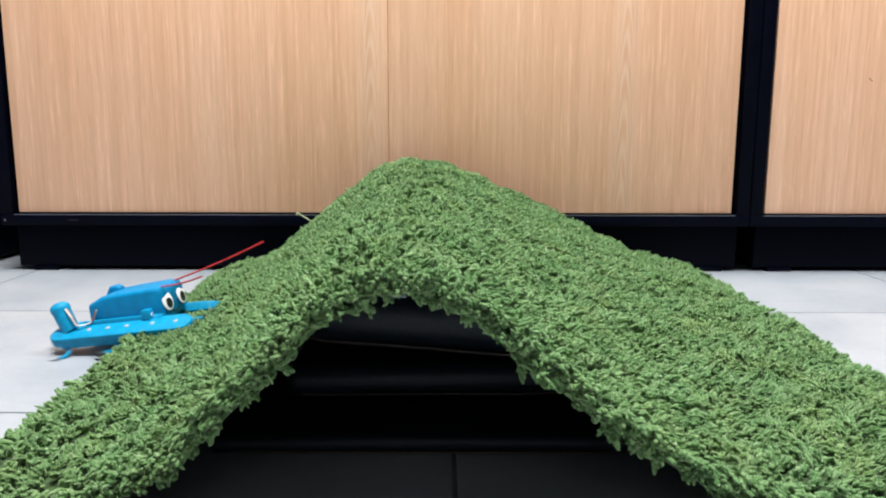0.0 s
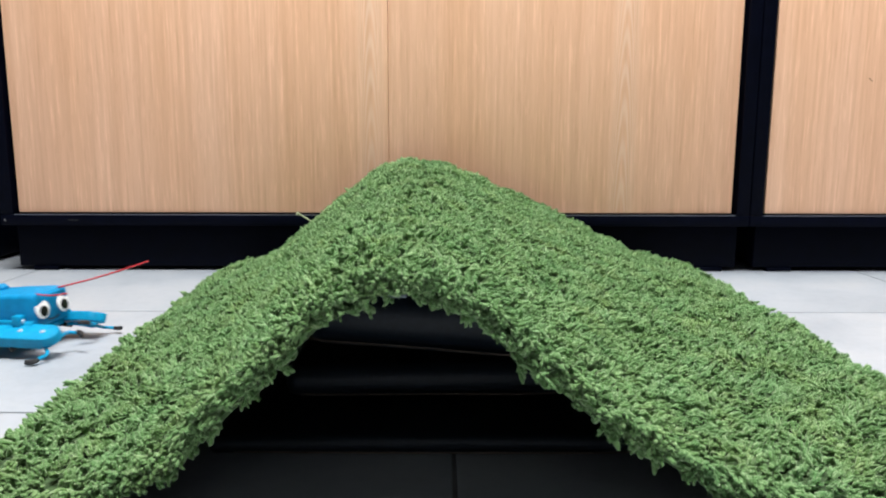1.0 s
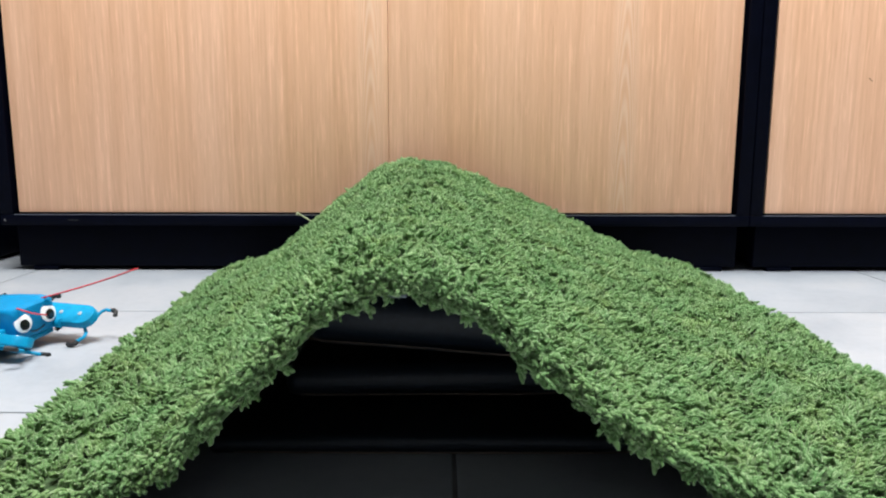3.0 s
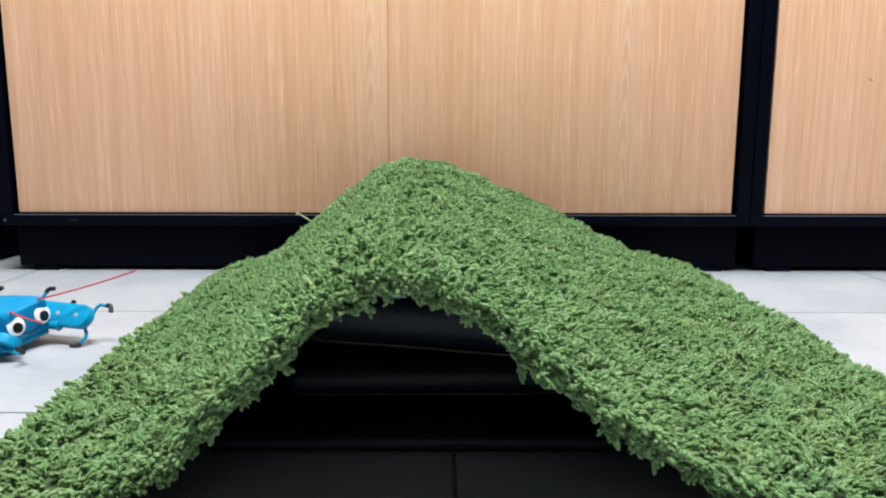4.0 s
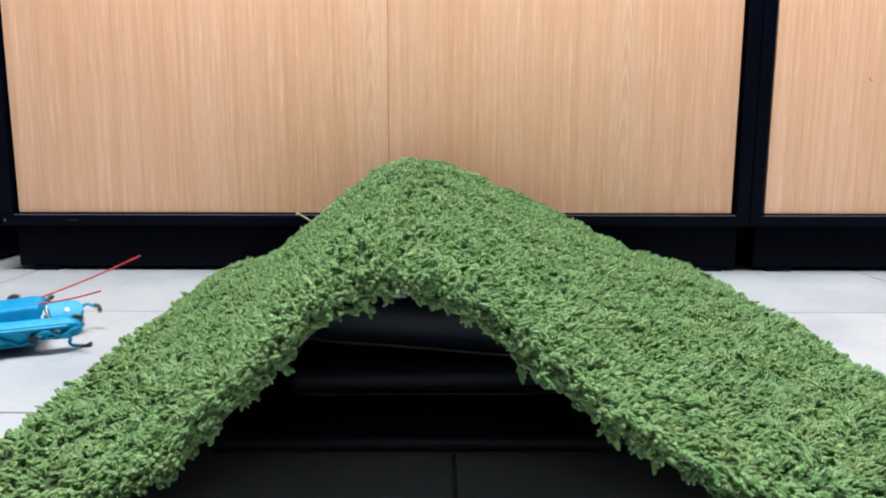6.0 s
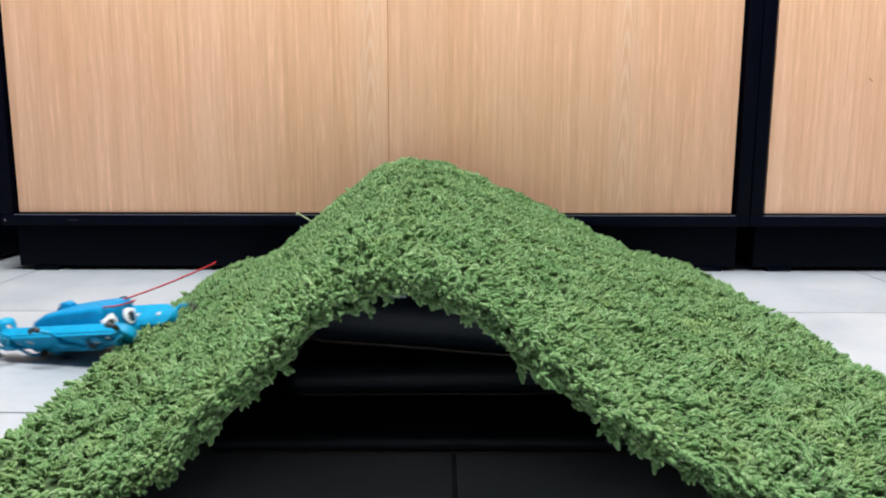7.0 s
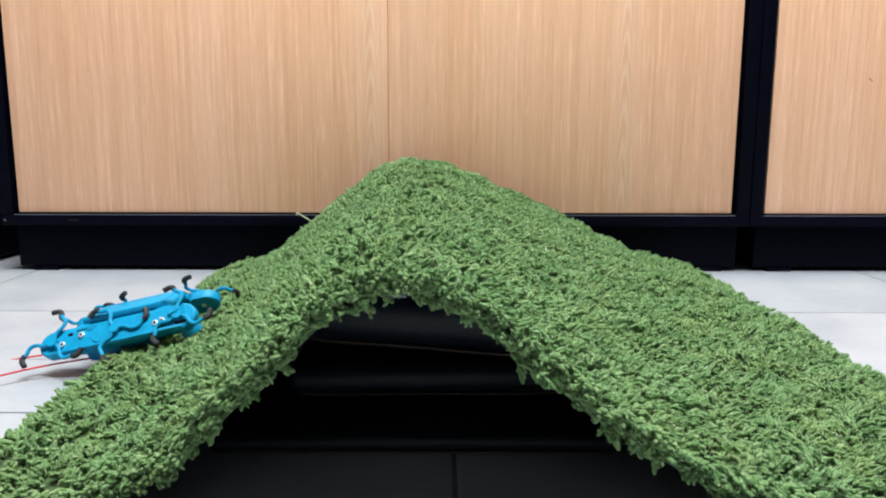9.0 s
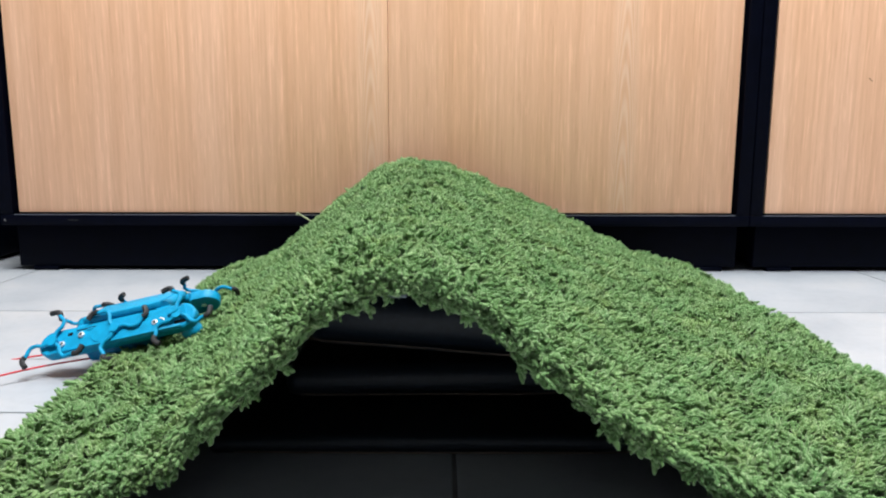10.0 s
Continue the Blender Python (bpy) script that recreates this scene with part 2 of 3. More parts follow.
floor = structure("floor", -1.92, 1.94, -1.13, 1.75, -0.1, -0.0035, GROUT, "grey grout bed under pale square floor tiles")
structure("wall_north", -1.92, 1.94, 1.62, 1.75, 0, 2.7, PLASTER, "plain white plastered wall behind the cabinets")
# unseen walls and ceiling, kept dark so the rug's arch stays unlit
structure("wall_south", -1.92, 1.94, -1.13, -1.00, 0, 2.7, LOWBOUNCE, "unseen dark grey wall added to keep bounce light low")
structure("wall_west", -1.92, -1.79, -1.00, 1.62, 0, 2.7, LOWBOUNCE, "unseen dark grey wall added to keep bounce light low")
structure("wall_east", 1.81, 1.94, -1.00, 1.62, 0, 2.7, LOWBOUNCE, "unseen dark grey wall added to keep bounce light low")
structure("ceiling", -1.92, 1.94, -1.13, 1.75, 2.7, 2.8, LOWBOUNCE, "unseen dark grey ceiling added to keep bounce light low")


# ---------------------------------------------------------------- cabinets
def cabinet(x0, x1, seam, label, inset_l, inset_r):
    """A low black carcass with two sliding doors over a plinth on flat pads."""
    yf, yb, zb, zt, t, tb = 1.020, 1.43, 0.0690, 0.80, 0.018, 0.0148
    root = tagged(new("cabinet"), label, "cabinet", "black cabinets along the wall")
    root.location = ((x0 + x1) / 2, 0, 0)
    cx = (x0 + x1) / 2

    def piece(name, a, b, c, d, e, f, mat, text="", bevel=0.0008):
        bm = bmesh.new()
        box(bm, a - cx, b - cx, c, d, e, f, bevel, 2)
        return part(name, bm, mat, root, text)
    piece("side_panel", x0, x0 + t, yf, yb, zb + tb + 0.0006, zt - t - 0.0006, BLACK)
    piece("side_panel", x1 - t, x1, yf, yb, zb + tb + 0.0006, zt - t - 0.0006, BLACK)
    piece("bottom_panel", x0, x1, yf - 0.0005, yb, zb, zb + tb, BLACK)
    piece("top_panel", x0, x1, yf - 0.0005, yb, zt - t, zt, BLACK)
    piece("back_panel", x0 + t + 0.0006, x1 - t - 0.0006, yb - 0.008, yb - 0.002, zb + tb + 0.0006, zt - t - 0.0006, BLACK)
    piece("door_track", x0 + t + 0.001, x1 - t - 0.001, yf - 0.0002, yf + 0.0026, zb + tb + 0.0002, zb + tb + 0.0009, TRACK, "thin dull aluminium door track", 0.0003)
    piece("plinth", x0 + inset_l, x1 - inset_r, yf + 0.022, yb - 0.02, 0.0065, zb - 0.0006, BLACK, "recessed black plinth", 0.001)
    for px in (x0 + inset_l + 0.02, x1 - inset_r - 0.055):
        for py in (yf + 0.020, yb - 0.07):
            piece("foot_pad", px, px + 0.036, py, py + 0.04, 0.0, 0.0062, BLACK, "", 0.001)
    zd = zb + tb + 0.0032
    for a, b, y, wood in ((x0 + t + 0.005, seam - 0.0002, yf + 0.007, WOODS[0]), (seam + 0.0002, x1 - t - 0.005, yf + 0.0076, WOODS[1])):
        bm = bmesh.new()
        box(bm, a - (a + b) / 2, b - (a + b) / 2, y, y + 0.016, zd, zt - t - 0.003, 0.0007, 2)
        part("door", bm, wood, root, "beech-look laminate sliding door with vertical grain", at=pose((a + b) / 2 - cx, 0, 0))
    return root


def scratch(cab, x, y, z, ln, tilt_deg, mat):
    """A short scuff on a cabinet's front, a hair proud of it."""
    bm = bmesh.new()
    box(bm, -ln / 2, ln / 2, -0.0003, 0.0, -0.0003, 0.0003)
    part("scratch", bm, mat, cab, "short worn scratch", at=pose(x - cab.location.x, y, z, 0, tilt_deg, 0))


left_cabinet = cabinet(-0.628, 0.4345, -0.0765, "black low cabinet with two beech-look sliding doors on a plinth", 0.009, 0.007)
right_cabinet = cabinet(0.4358, 1.50, 0.96, "black low cabinet with beech-look doors beside another cabinet", 0.018, 0.009)
cabinet(-1.76, -0.694, -1.2, "black low cabinet standing apart by a narrow dark gap", 0.009, 0.0)


scratch(left_cabinet, -0.5270, 1.0192, 0.0768, 0.010, 4, LOWBOUNCE)
scratch(left_cabinet, -0.5200, 1.0192, 0.0762, 0.004, -10, LOWBOUNCE)
scratch(left_cabinet, -0.6215, 1.0192, 0.0762, 0.003, 80, GREYWIRE)
scratch(right_cabinet, 0.5924, 1.0266, 0.2737, 0.006, 40, BROWNWIRE)


# ---------------------------------------------------------------- ceiling fixtures
def ceiling_light(x, y):
    root = tagged(new("ceiling_light"), "unseen flat rectangular white ceiling light", "ceiling light", "office ceiling lights")
    root.location = (x, y, 2.7)
    bm = bmesh.new()
    for a, b, c, d in ((-0.62, 0.62, -0.32, -0.29), (-0.62, 0.62, 0.29, 0.32), (-0.62, -0.585, -0.29, 0.29), (0.585, 0.62, -0.29, 0.29)):
        box(bm, a, b, c, d, -0.13, -0.001, 0.003)
    part("frame", bm, LIGHTBOX, root)
    bm = bmesh.new()
    box(bm, -0.583, 0.583, -0.288, 0.288, -0.05, -0.03)
    part("reflector", bm, LIGHTBOX, root)


ceiling_light(-0.02, 0.03)
# unseen housing for the added fill lamp
ceiling_light(0.95, 0.98)

# ---------------------------------------------------------------- shaggy rug
RUG_Y0, RUG_Y1, RUG_XR = 0.354, 0.985, 0.331
FRONT_X = [-0.30, -0.185, -0.159, -0.11, -0.075, -0.045, -0.022, 0.0045, 0.044, 0.074, 0.097, 0.137, 0.175, 0.355]
FRONT_Z = [0.0, 0.001, 0.013, 0.056, 0.093, 0.117, 0.121, 0.114, 0.086, 0.058, 0.043, 0.018, 0.002, 0.0]
BACK_X = [-0.30, -0.275, -0.255, -0.225, -0.20, -0.146, -0.075, -0.042, 0.01, 0.124, 0.203, 0.262, 0.29, 0.312, 0.355]
BACK_Z = [0.002, 0.008, 0.014, 0.020, 0.042, 0.089, 0.143, 0.149, 0.142, 0.091, 0.052, 0.022, 0.019, 0.010, 0.002]


def rug_left(y):
    """The side edge runs slightly askew."""
    return -0.257 - 0.062 * (y - 0.4)


def soft_profile(xs, zs, x):
    s = 0
    for k, w in ((-0.016, 0.2), (-0.008, 0.25), (0, 0.1), (0.008, 0.25), (0.016, 0.2)):
        s = s + w * np.interp(x + k, xs, zs)
    return s


def rug_height(x, y):
    """Height of the rug's backing: a ridge that widens and rises away from its front edge."""
    v = np.clip((y - RUG_Y0) / (RUG_Y1 - RUG_Y0), 0, 1)
    w = v ** 0.8
    z = (1 - w) * soft_profile(FRONT_X, FRONT_Z, x) + w * soft_profile(BACK_X, BACK_Z, x)
    z = z + 0.004 * np.sin(9 * y + 7 * x) * np.clip(z / 0.05, 0, 1) * np.sin(np.pi * v)
    # soft lumps where the pile is thicker or pressed flat
    z = z + 0.0019 * np.sin(61 * x + 2.5 * np.sin(43 * y)) * np.sin(57 * y + 2.1 * np.sin(39 * x + 0.7)) + 0.0016 * np.sin(137 * x - 91 * y + 1.9 * np.sin(53 * y))
    return z + 0.0122


def rug_normal(x, y):
    e = 0.004
    nx = -(rug_height(x + e, y) - rug_height(x - e, y)) / (2 * e)
    ny = -(rug_height(x, y + e) - rug_height(x, y - e)) / (2 * e)
    n = np.stack([nx, ny, np.ones_like(nx)], -1)
    return n / np.linalg.norm(n, axis=-1, keepdims=True)


rug = tagged(new("rug"), "green shaggy rug draped as a ridge over black cases", "rug")


def rug_backing():
    nu, nv = 110, 60
    gu, gy = np.meshgrid(np.linspace(0, 1, nu), np.linspace(RUG_Y0, RUG_Y1, nv))
    gx = rug_left(gy) + (RUG_XR - rug_left(gy)) * gu
    gz, n = rug_height(gx, gy), rug_normal(gx, gy)
    top = np.stack([gx, gy, gz], -1)
    top, low = top - n * 0.0022, top - n * 0.0105
    verts = np.concatenate([top.reshape(-1, 3), low.reshape(-1, 3)])
    verts[:, 2] = np.maximum(verts[:, 2], 0.0004)
    off, faces = nu * nv, []
    for j in range(nv - 1):
        for i in range(nu - 1):
            a = j * nu + i
            faces.append((a, a + 1, a + nu + 1, a + nu))
            faces.append((off + a, off + a + nu, off + a + nu + 1, off + a + 1))
    edge = [*range(nu), *(j * nu + nu - 1 for j in range(1, nv)), *((nv - 1) * nu + i for i in range(nu - 2, -1, -1)), *(j * nu for j in range(nv - 2, 0, -1))]
    for a, b in zip(edge, edge[1:] + edge[:1]):
        faces.append((a, off + a, off + b, b))
    me = bpy.data.meshes.new("backing")
    me.from_pydata(verts.tolist(), [], faces)
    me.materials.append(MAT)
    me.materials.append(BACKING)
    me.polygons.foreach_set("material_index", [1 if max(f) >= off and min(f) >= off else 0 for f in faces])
    me.polygons.foreach_set("use_smooth", [True] * len(me.polygons))
    ob = new("backing", me)
    ob.parent = rug
    tagged(ob, "dark woven rug backing")


def bundle(rng, root, side_a, side_b, rise, lean, height, plies, splay=1.0):
    """Strands of cut yarn that leave each root together, bend over and splay: vertices, faces and strand points."""
    c = len(root)
    sides, rings = 4, [(0.15, 0.80), (0.55, 1.05), (0.88, 1.05), (1.03, 0.72)]
    per = sides * len(rings) + 1
    cell = []
    for j in range(len(rings) - 1):
        for k in range(sides):
            k2 = (k + 1) % sides
            p, q, r, u = j * sides + k, j * sides + k2, (j + 1) * sides + k2, (j + 1) * sides + k
            cell += [(p, q, r), (p, r, u)]
    for k in range(sides):
        cell.append(((len(rings) - 1) * sides + k, (len(rings) - 1) * sides + (k + 1) % sides, per - 1))
    out, tips = [], []
    for n in range(plies):
        turn = math.tau * (n / plies) + rng.uniform(-0.5, 0.5, c)
        reach = np.sqrt(rng.uniform(0.05, 1.0, c))
        spread = (side_a * np.cos(turn)[:, None] + side_b * np.sin(turn)[:, None]) * reach[:, None]
        ln = height * rng.uniform(0.80, 1.15, c) * (1.08 - 0.22 * reach)
        curl = rng.normal(0, 0.0010, (c, 3))
        thick = rng.uniform(0.00090, 0.00140, c)

        def spot(t):
            return root + rise * (ln * (0.86 * t - 0.20 * t * t))[:, None] + lean * (ln * 0.46 * t ** 1.7)[:, None] + spread * (0.0007 + 0.0018 * splay * t ** 1.2) + curl * math.sin(4.4 * t)
        vs = []
        for t, w in rings:
            p = spot(t)
            for k in range(sides):
                ang = math.tau * k / sides + 1.1 * t
                vs.append(p + (side_a * math.cos(ang) + side_b * math.sin(ang)) * (thick * w * rng.uniform(0.70, 1.32, c))[:, None])
        vs.append(spot(1.09))
        out.append(np.stack(vs, 1))
        tips.append((spot(0.55), spot(1.0)))
    verts = np.concatenate(out).reshape(-1, 3)
    faces = ((np.arange(c * plies) * per)[:, None, None] + np.array(cell)[None]).reshape(-1, 3)
    low, high = (np.concatenate(v) for v in zip(*tips))
    return verts, faces, low, high


def fuzz(rng, low, high, count, rise):
    """Fine stray fibres on the strands, each a thin tapering sliver."""
    k = rng.integers(0, len(low), count)
    at = low[k] + (high[k] - low[k]) * rng.uniform(0.1, 1.0, count)[:, None]
    way = rng.normal(0, 0.8, (count, 3)) + rise[k % len(rise)] * 0.55
    way /= np.linalg.norm(way, axis=1, keepdims=True)
    flat = np.cross(way, rng.normal(0, 1, (count, 3)))
    flat /= np.linalg.norm(flat, axis=1, keepdims=True)
    ln, w = rng.uniform(0.0016, 0.0038, count)[:, None], rng.uniform(0.00014, 0.00026, count)[:, None]
    verts = np.stack([at + flat * w, at - flat * w, at + way * ln], 1).reshape(-1, 3)
    return verts, np.arange(count * 3).reshape(-1, 3)


def triangle_mesh(name, verts, faces, mat):
    me = bpy.data.meshes.new(name)
    me.vertices.add(len(verts))
    me.vertices.foreach_set("co", verts.astype(np.float32).ravel())
    me.loops.add(faces.size)
    me.loops.foreach_set("vertex_index", faces.astype(np.int32).ravel())
    me.polygons.add(len(faces))
    me.polygons.foreach_set("loop_start", (np.arange(len(faces)) * 3).astype(np.int32))
    me.polygons.foreach_set("use_smooth", np.ones(len(faces), dtype=bool))
    me.materials.append(mat)
    me.update(calc_edges=True)
    me.validate()
    return me


def unit(v):
    return v / np.maximum(np.linalg.norm(v, axis=-1, keepdims=True), 1e-9)


def rug_pile():
    """Tufts of cut yarn over the whole rug, combed into patches by use."""
    rng = np.random.default_rng(5)
    step = 0.0057
    px, py = [], []
    for y in np.arange(RUG_Y0 + 0.003, RUG_Y1, step):
        x = np.linspace(rug_left(y), RUG_XR, 1600)
        z = rug_height(x, np.full_like(x, y))
        arc = np.concatenate([[0], np.cumsum(np.hypot(np.diff(x), np.diff(z)))])
        s = np.arange(rng.uniform(0, step), arc[-1], step)
        s = s + rng.uniform(-0.45, 0.45, len(s)) * step
        px.append(np.interp(s, arc, x))
        py.append(y + rng.uniform(-0.45, 0.45, len(s)) * step)
    x, y = np.concatenate(px), np.clip(np.concatenate(py), RUG_Y0, RUG_Y1)
    inner = len(x)
    # a row that leans out over the rim
    nf, ns = 700, 400
    fx = rng.uniform(rug_left(RUG_Y0), RUG_XR, nf)
    sy = rng.uniform(RUG_Y0, RUG_Y1, 2 * ns)
    x = np.concatenate([x, fx, rug_left(sy[:ns]), np.full(ns, RUG_XR)])
    y = np.concatenate([y, np.full(nf, RUG_Y0), sy])
    c = len(x)
    n = rug_normal(x, y)
    out = np.zeros((c, 3))
    out[inner:inner + nf, 1], out[inner + nf:inner + nf + ns, 0], out[inner + nf + ns:, 0] = -1, -1, 1
    sink = np.where(np.arange(c) < inner, 0.0012, rng.uniform(0, 0.0105, c))
    root = np.stack([x, y, rug_height(x, y)], -1) - n * sink[:, None]
    slope = n.copy()
    slope[:, 2] = 0
    comb = np.stack([np.sin(61 * y + 2.4 * np.sin(47 * x)) + 0.8 * np.sin(131 * x + 90 * y + 2 * np.sin(70 * y)),
                     np.sin(66 * x + 2.2 * np.sin(51 * y + 1.1)) + 0.8 * np.sin(119 * y - 77 * x + 2 * np.sin(83 * x)) - 0.25, 0 * x], -1)
    lean = np.array([0.55, -0.15, 0]) + 0.3 * slope + 0.55 * comb + rng.normal(0, 0.45, (c, 3)) + 2.2 * out
    lean -= n * np.sum(lean * n, -1, keepdims=True) * 0.9
    lean = unit(lean) * rng.uniform(0.55, 1.15, c)[:, None]
    rise = unit(n * np.where(np.arange(c) < inner, 1.0, 0.55)[:, None] + 0.7 * out + rng.normal(0, 0.16, (c, 3)))
    side_a = unit(np.cross(rise, rng.normal(0, 1, (c, 3))))
    side_b = np.cross(rise, side_a)
    height = rng.uniform(0.0072, 0.0112, c) * (1 + 0.12 * np.sin(88 * x + 2 * np.sin(60 * y)) * np.sin(83 * y + 2 * np.sin(55 * x)) + 0.13 * np.sin(310 * x + 2.5 * np.sin(190 * y)) * np.sin(290 * y + 2.5 * np.sin(170 * x)))
    verts, faces, low, high = bundle(rng, root, side_a, side_b, rise, lean, height, 6)
    fv, ff = fuzz(rng, low, high, 520000, rise)
    verts, faces = np.concatenate([verts, fv]), np.concatenate([faces, ff + len(verts)])
    verts[:, 2] = np.maximum(verts[:, 2], 0.0006)
    ob = new("shag", triangle_mesh("shag", verts, faces, YARN))
    ob.parent = rug
    tagged(ob, "thick bent green yarn tufts", kind="stuff")


def rug_edge_tufts():
    """Single tufts that stand out along the front edge."""
    rng = np.random.default_rng(11)
    kinds = []
    for k in range(16):
        rise = np.array([[0.0, 0.0, 1.0]])
        lean = rng.normal(0, 0.55, (1, 3)) * np.array([[1, 1, 0]])
        verts, faces, low, high = bundle(rng, np.zeros((1, 3)), np.array([[1.0, 0, 0]]), np.array([[0, 1.0, 0]]), rise, lean, rng.uniform(0.0080, 0.0112, 1), 9, 0.55)
        fv, ff = fuzz(rng, low, high, 60, rise)
        kinds.append(triangle_mesh("tuft", np.concatenate([verts, fv]), np.concatenate([faces, ff + len(verts)]), YARN))
    for k in range(300):
        x = rng.uniform(-0.19, 0.19)
        nx, ny, nz = rug_normal(np.array([x]), np.array([RUG_Y0]))[0]
        sink = rng.uniform(-0.001, 0.0115)
        at = Vector((x - nx * sink, RUG_Y0 + rng.uniform(-0.001, 0.004), float(rug_height(np.array([x]), np.array([RUG_Y0]))[0]) - nz * sink))
        way = Vector((nx * 0.5 + rng.normal(0, 0.35), -0.8 + rng.normal(0, 0.25), nz * 0.5 + rng.normal(0, 0.3) - 70 * max(sink, 0)))
        ob = new("tuft", kinds[k % 16])
        ob.parent = rug
        ob.matrix_basis = Matrix.LocRotScale(at, way.to_track_quat("Z", "Y"), None)


def rug_loose_ends():
    bm = bmesh.new()
    tube(bm, curve_points([(-0.172, 0.972, 0.074), (-0.180, 0.972, 0.082), (-0.190, 0.972, 0.0885), (-0.1965, 0.972, 0.0925)], 4), 0.0011, 6)
    disc(bm, (-0.1945, 0.970, 0.0910), (-0.5, -0.3, 0.4), 0.0026, 0.003, 8)
    part("loose_thread", bm, PALE, rug, "pale loose yarn end sticking out")
    # pale strip that draws the highlights between rug and case
    bm = bmesh.new()
    box(bm, -0.031, -0.018, RUG_Y0 - 0.0020, RUG_Y0 + 0.0025, 0.1185, 0.1205, 0.0008)
    part("edge_glint", bm, GREYGLINT, rug, "pale grey strip painted as small highlights at the edge")


rug_backing()
rug_pile()
rug_edge_tufts()
rug_loose_ends()


# ---------------------------------------------------------------- black cases under the rug
def carry_case(w, d, h, m, label):
    """A soft padded case: bulging body with piping along its lower seam and a zip along the front."""
    root = tagged(new("carry_case"), label, "case", "black cases under the rug")
    root.matrix_world = m
    bm = bmesh.new()
    box(bm, -w / 2, w / 2, 0, d, 0, h, h * 0.42, 5)
    for v in bm.verts:
        s = 2 * v.co.x / w
        v.co.z += 0.0016 * math.sin(3.1 * s + 1) * (v.co.z / h) + 0.0008 * math.sin(9 * s)
        v.co.y -= 0.0025 * math.cos(1.4 * s) * (1 if v.co.y < d / 2 else 0)
    part("body", bm, NYLON, root)
    bm = bmesh.new()
    r = 0.00055
    loop = [(-w / 2 + 0.004, 0.012, h * 0.12), (-w / 2 + 0.016, 0.001, h * 0.13), (0, -0.0010, h * 0.15), (w / 2 - 0.016, 0.001, h * 0.13), (w / 2 - 0.004, 0.012, h * 0.12)]
    tube(bm, curve_points(loop, 8), r, 6)
    part("piping", bm, PIPING, root, "thin brown piping")
    return root


# lowest sleeve reaches wide and forward, its black replacing shade on the floor
carry_case(0.285, 0.44, 0.0132, pose(-0.006, 0.428, 0.0, 0, 0, 0), "thin black padded sleeve, spread out to stand in for shade on the tiles")
carry_case(0.20, 0.35, 0.0255, pose(-0.012, 0.488, 0.0142, 0, 0, 0.8), "flat black padded case between two others")
carry_case(0.165, 0.34, 0.048, pose(-0.020, 0.490, 0.0445, 1.0, 4.3, -1.0), "flat black padded case on top of a stack")


# ---------------------------------------------------------------- toy robot
BAR_L, BAR_W, BAR_T, HINGE_Y, HINGE_Z = 0.133, 0.0225, 0.0095, 0.023, 0.004


def loft(bm, sections):
    """Closed skin over rounded rectangles: (x, half width, z low, z high, corner radius)."""
    rings = []
    for x, hw, z0, z1, r in sections:
        ring = []
        for cx, cz, a0 in ((hw - r, z1 - r, 0), (-hw + r, z1 - r, 90), (-hw + r, z0 + r, 180), (hw - r, z0 + r, 270)):
            for k in range(5):
                a = radians(a0 + 22.5 * k)
                ring.append(bm.verts.new((x, cx + r * math.cos(a), cz + r * math.sin(a))))
        rings.append(ring)
    n = len(rings[0])
    for ra, rb in zip(rings, rings[1:]):
        for k in range(n):
            bm.faces.new((ra[k], rb[k], rb[(k + 1) % n], ra[(k + 1) % n]))
    bm.faces.new(rings[0])
    bm.faces.new(rings[-1][::-1])


def wheel_leg(parent, m):
    """A wheel leg with three curved arms with rubber tips; it turns about its own z axis."""
    bm = bmesh.new()
    disc(bm, (0, 0, -0.0022), (0, 0, 1), 0.0042, 0.0045, 14, 0.0008)
    for a in (0, 120, 240):
        turn = Matrix.Rotation(radians(a), 3, "Z")
        arm = [(0, 0, 0), (0.008, 0.0012, 0), (0.0130, 0.0050, 0), (0.0185, 0.0058, 0), (0.0222, 0.0022, 0), (0.0245, 0.0008, 0)]
        tube(bm, curve_points([turn @ Vector(v) for v in arm], 4), 0.0016, 8, 0)
        hook = [(0.0240, 0.0010, 0), (0.0264, 0.0000, 0), (0.0275, -0.0030, 0), (0.0266, -0.0080, 0)]
        tube(bm, curve_points([turn @ Vector(v) for v in hook], 4), 0.0022, 8, 1)
    return part("wheel_leg", bm, [CYAN, RUBBER], parent, "three-armed curved blue leg with black rubber tips", at=m)


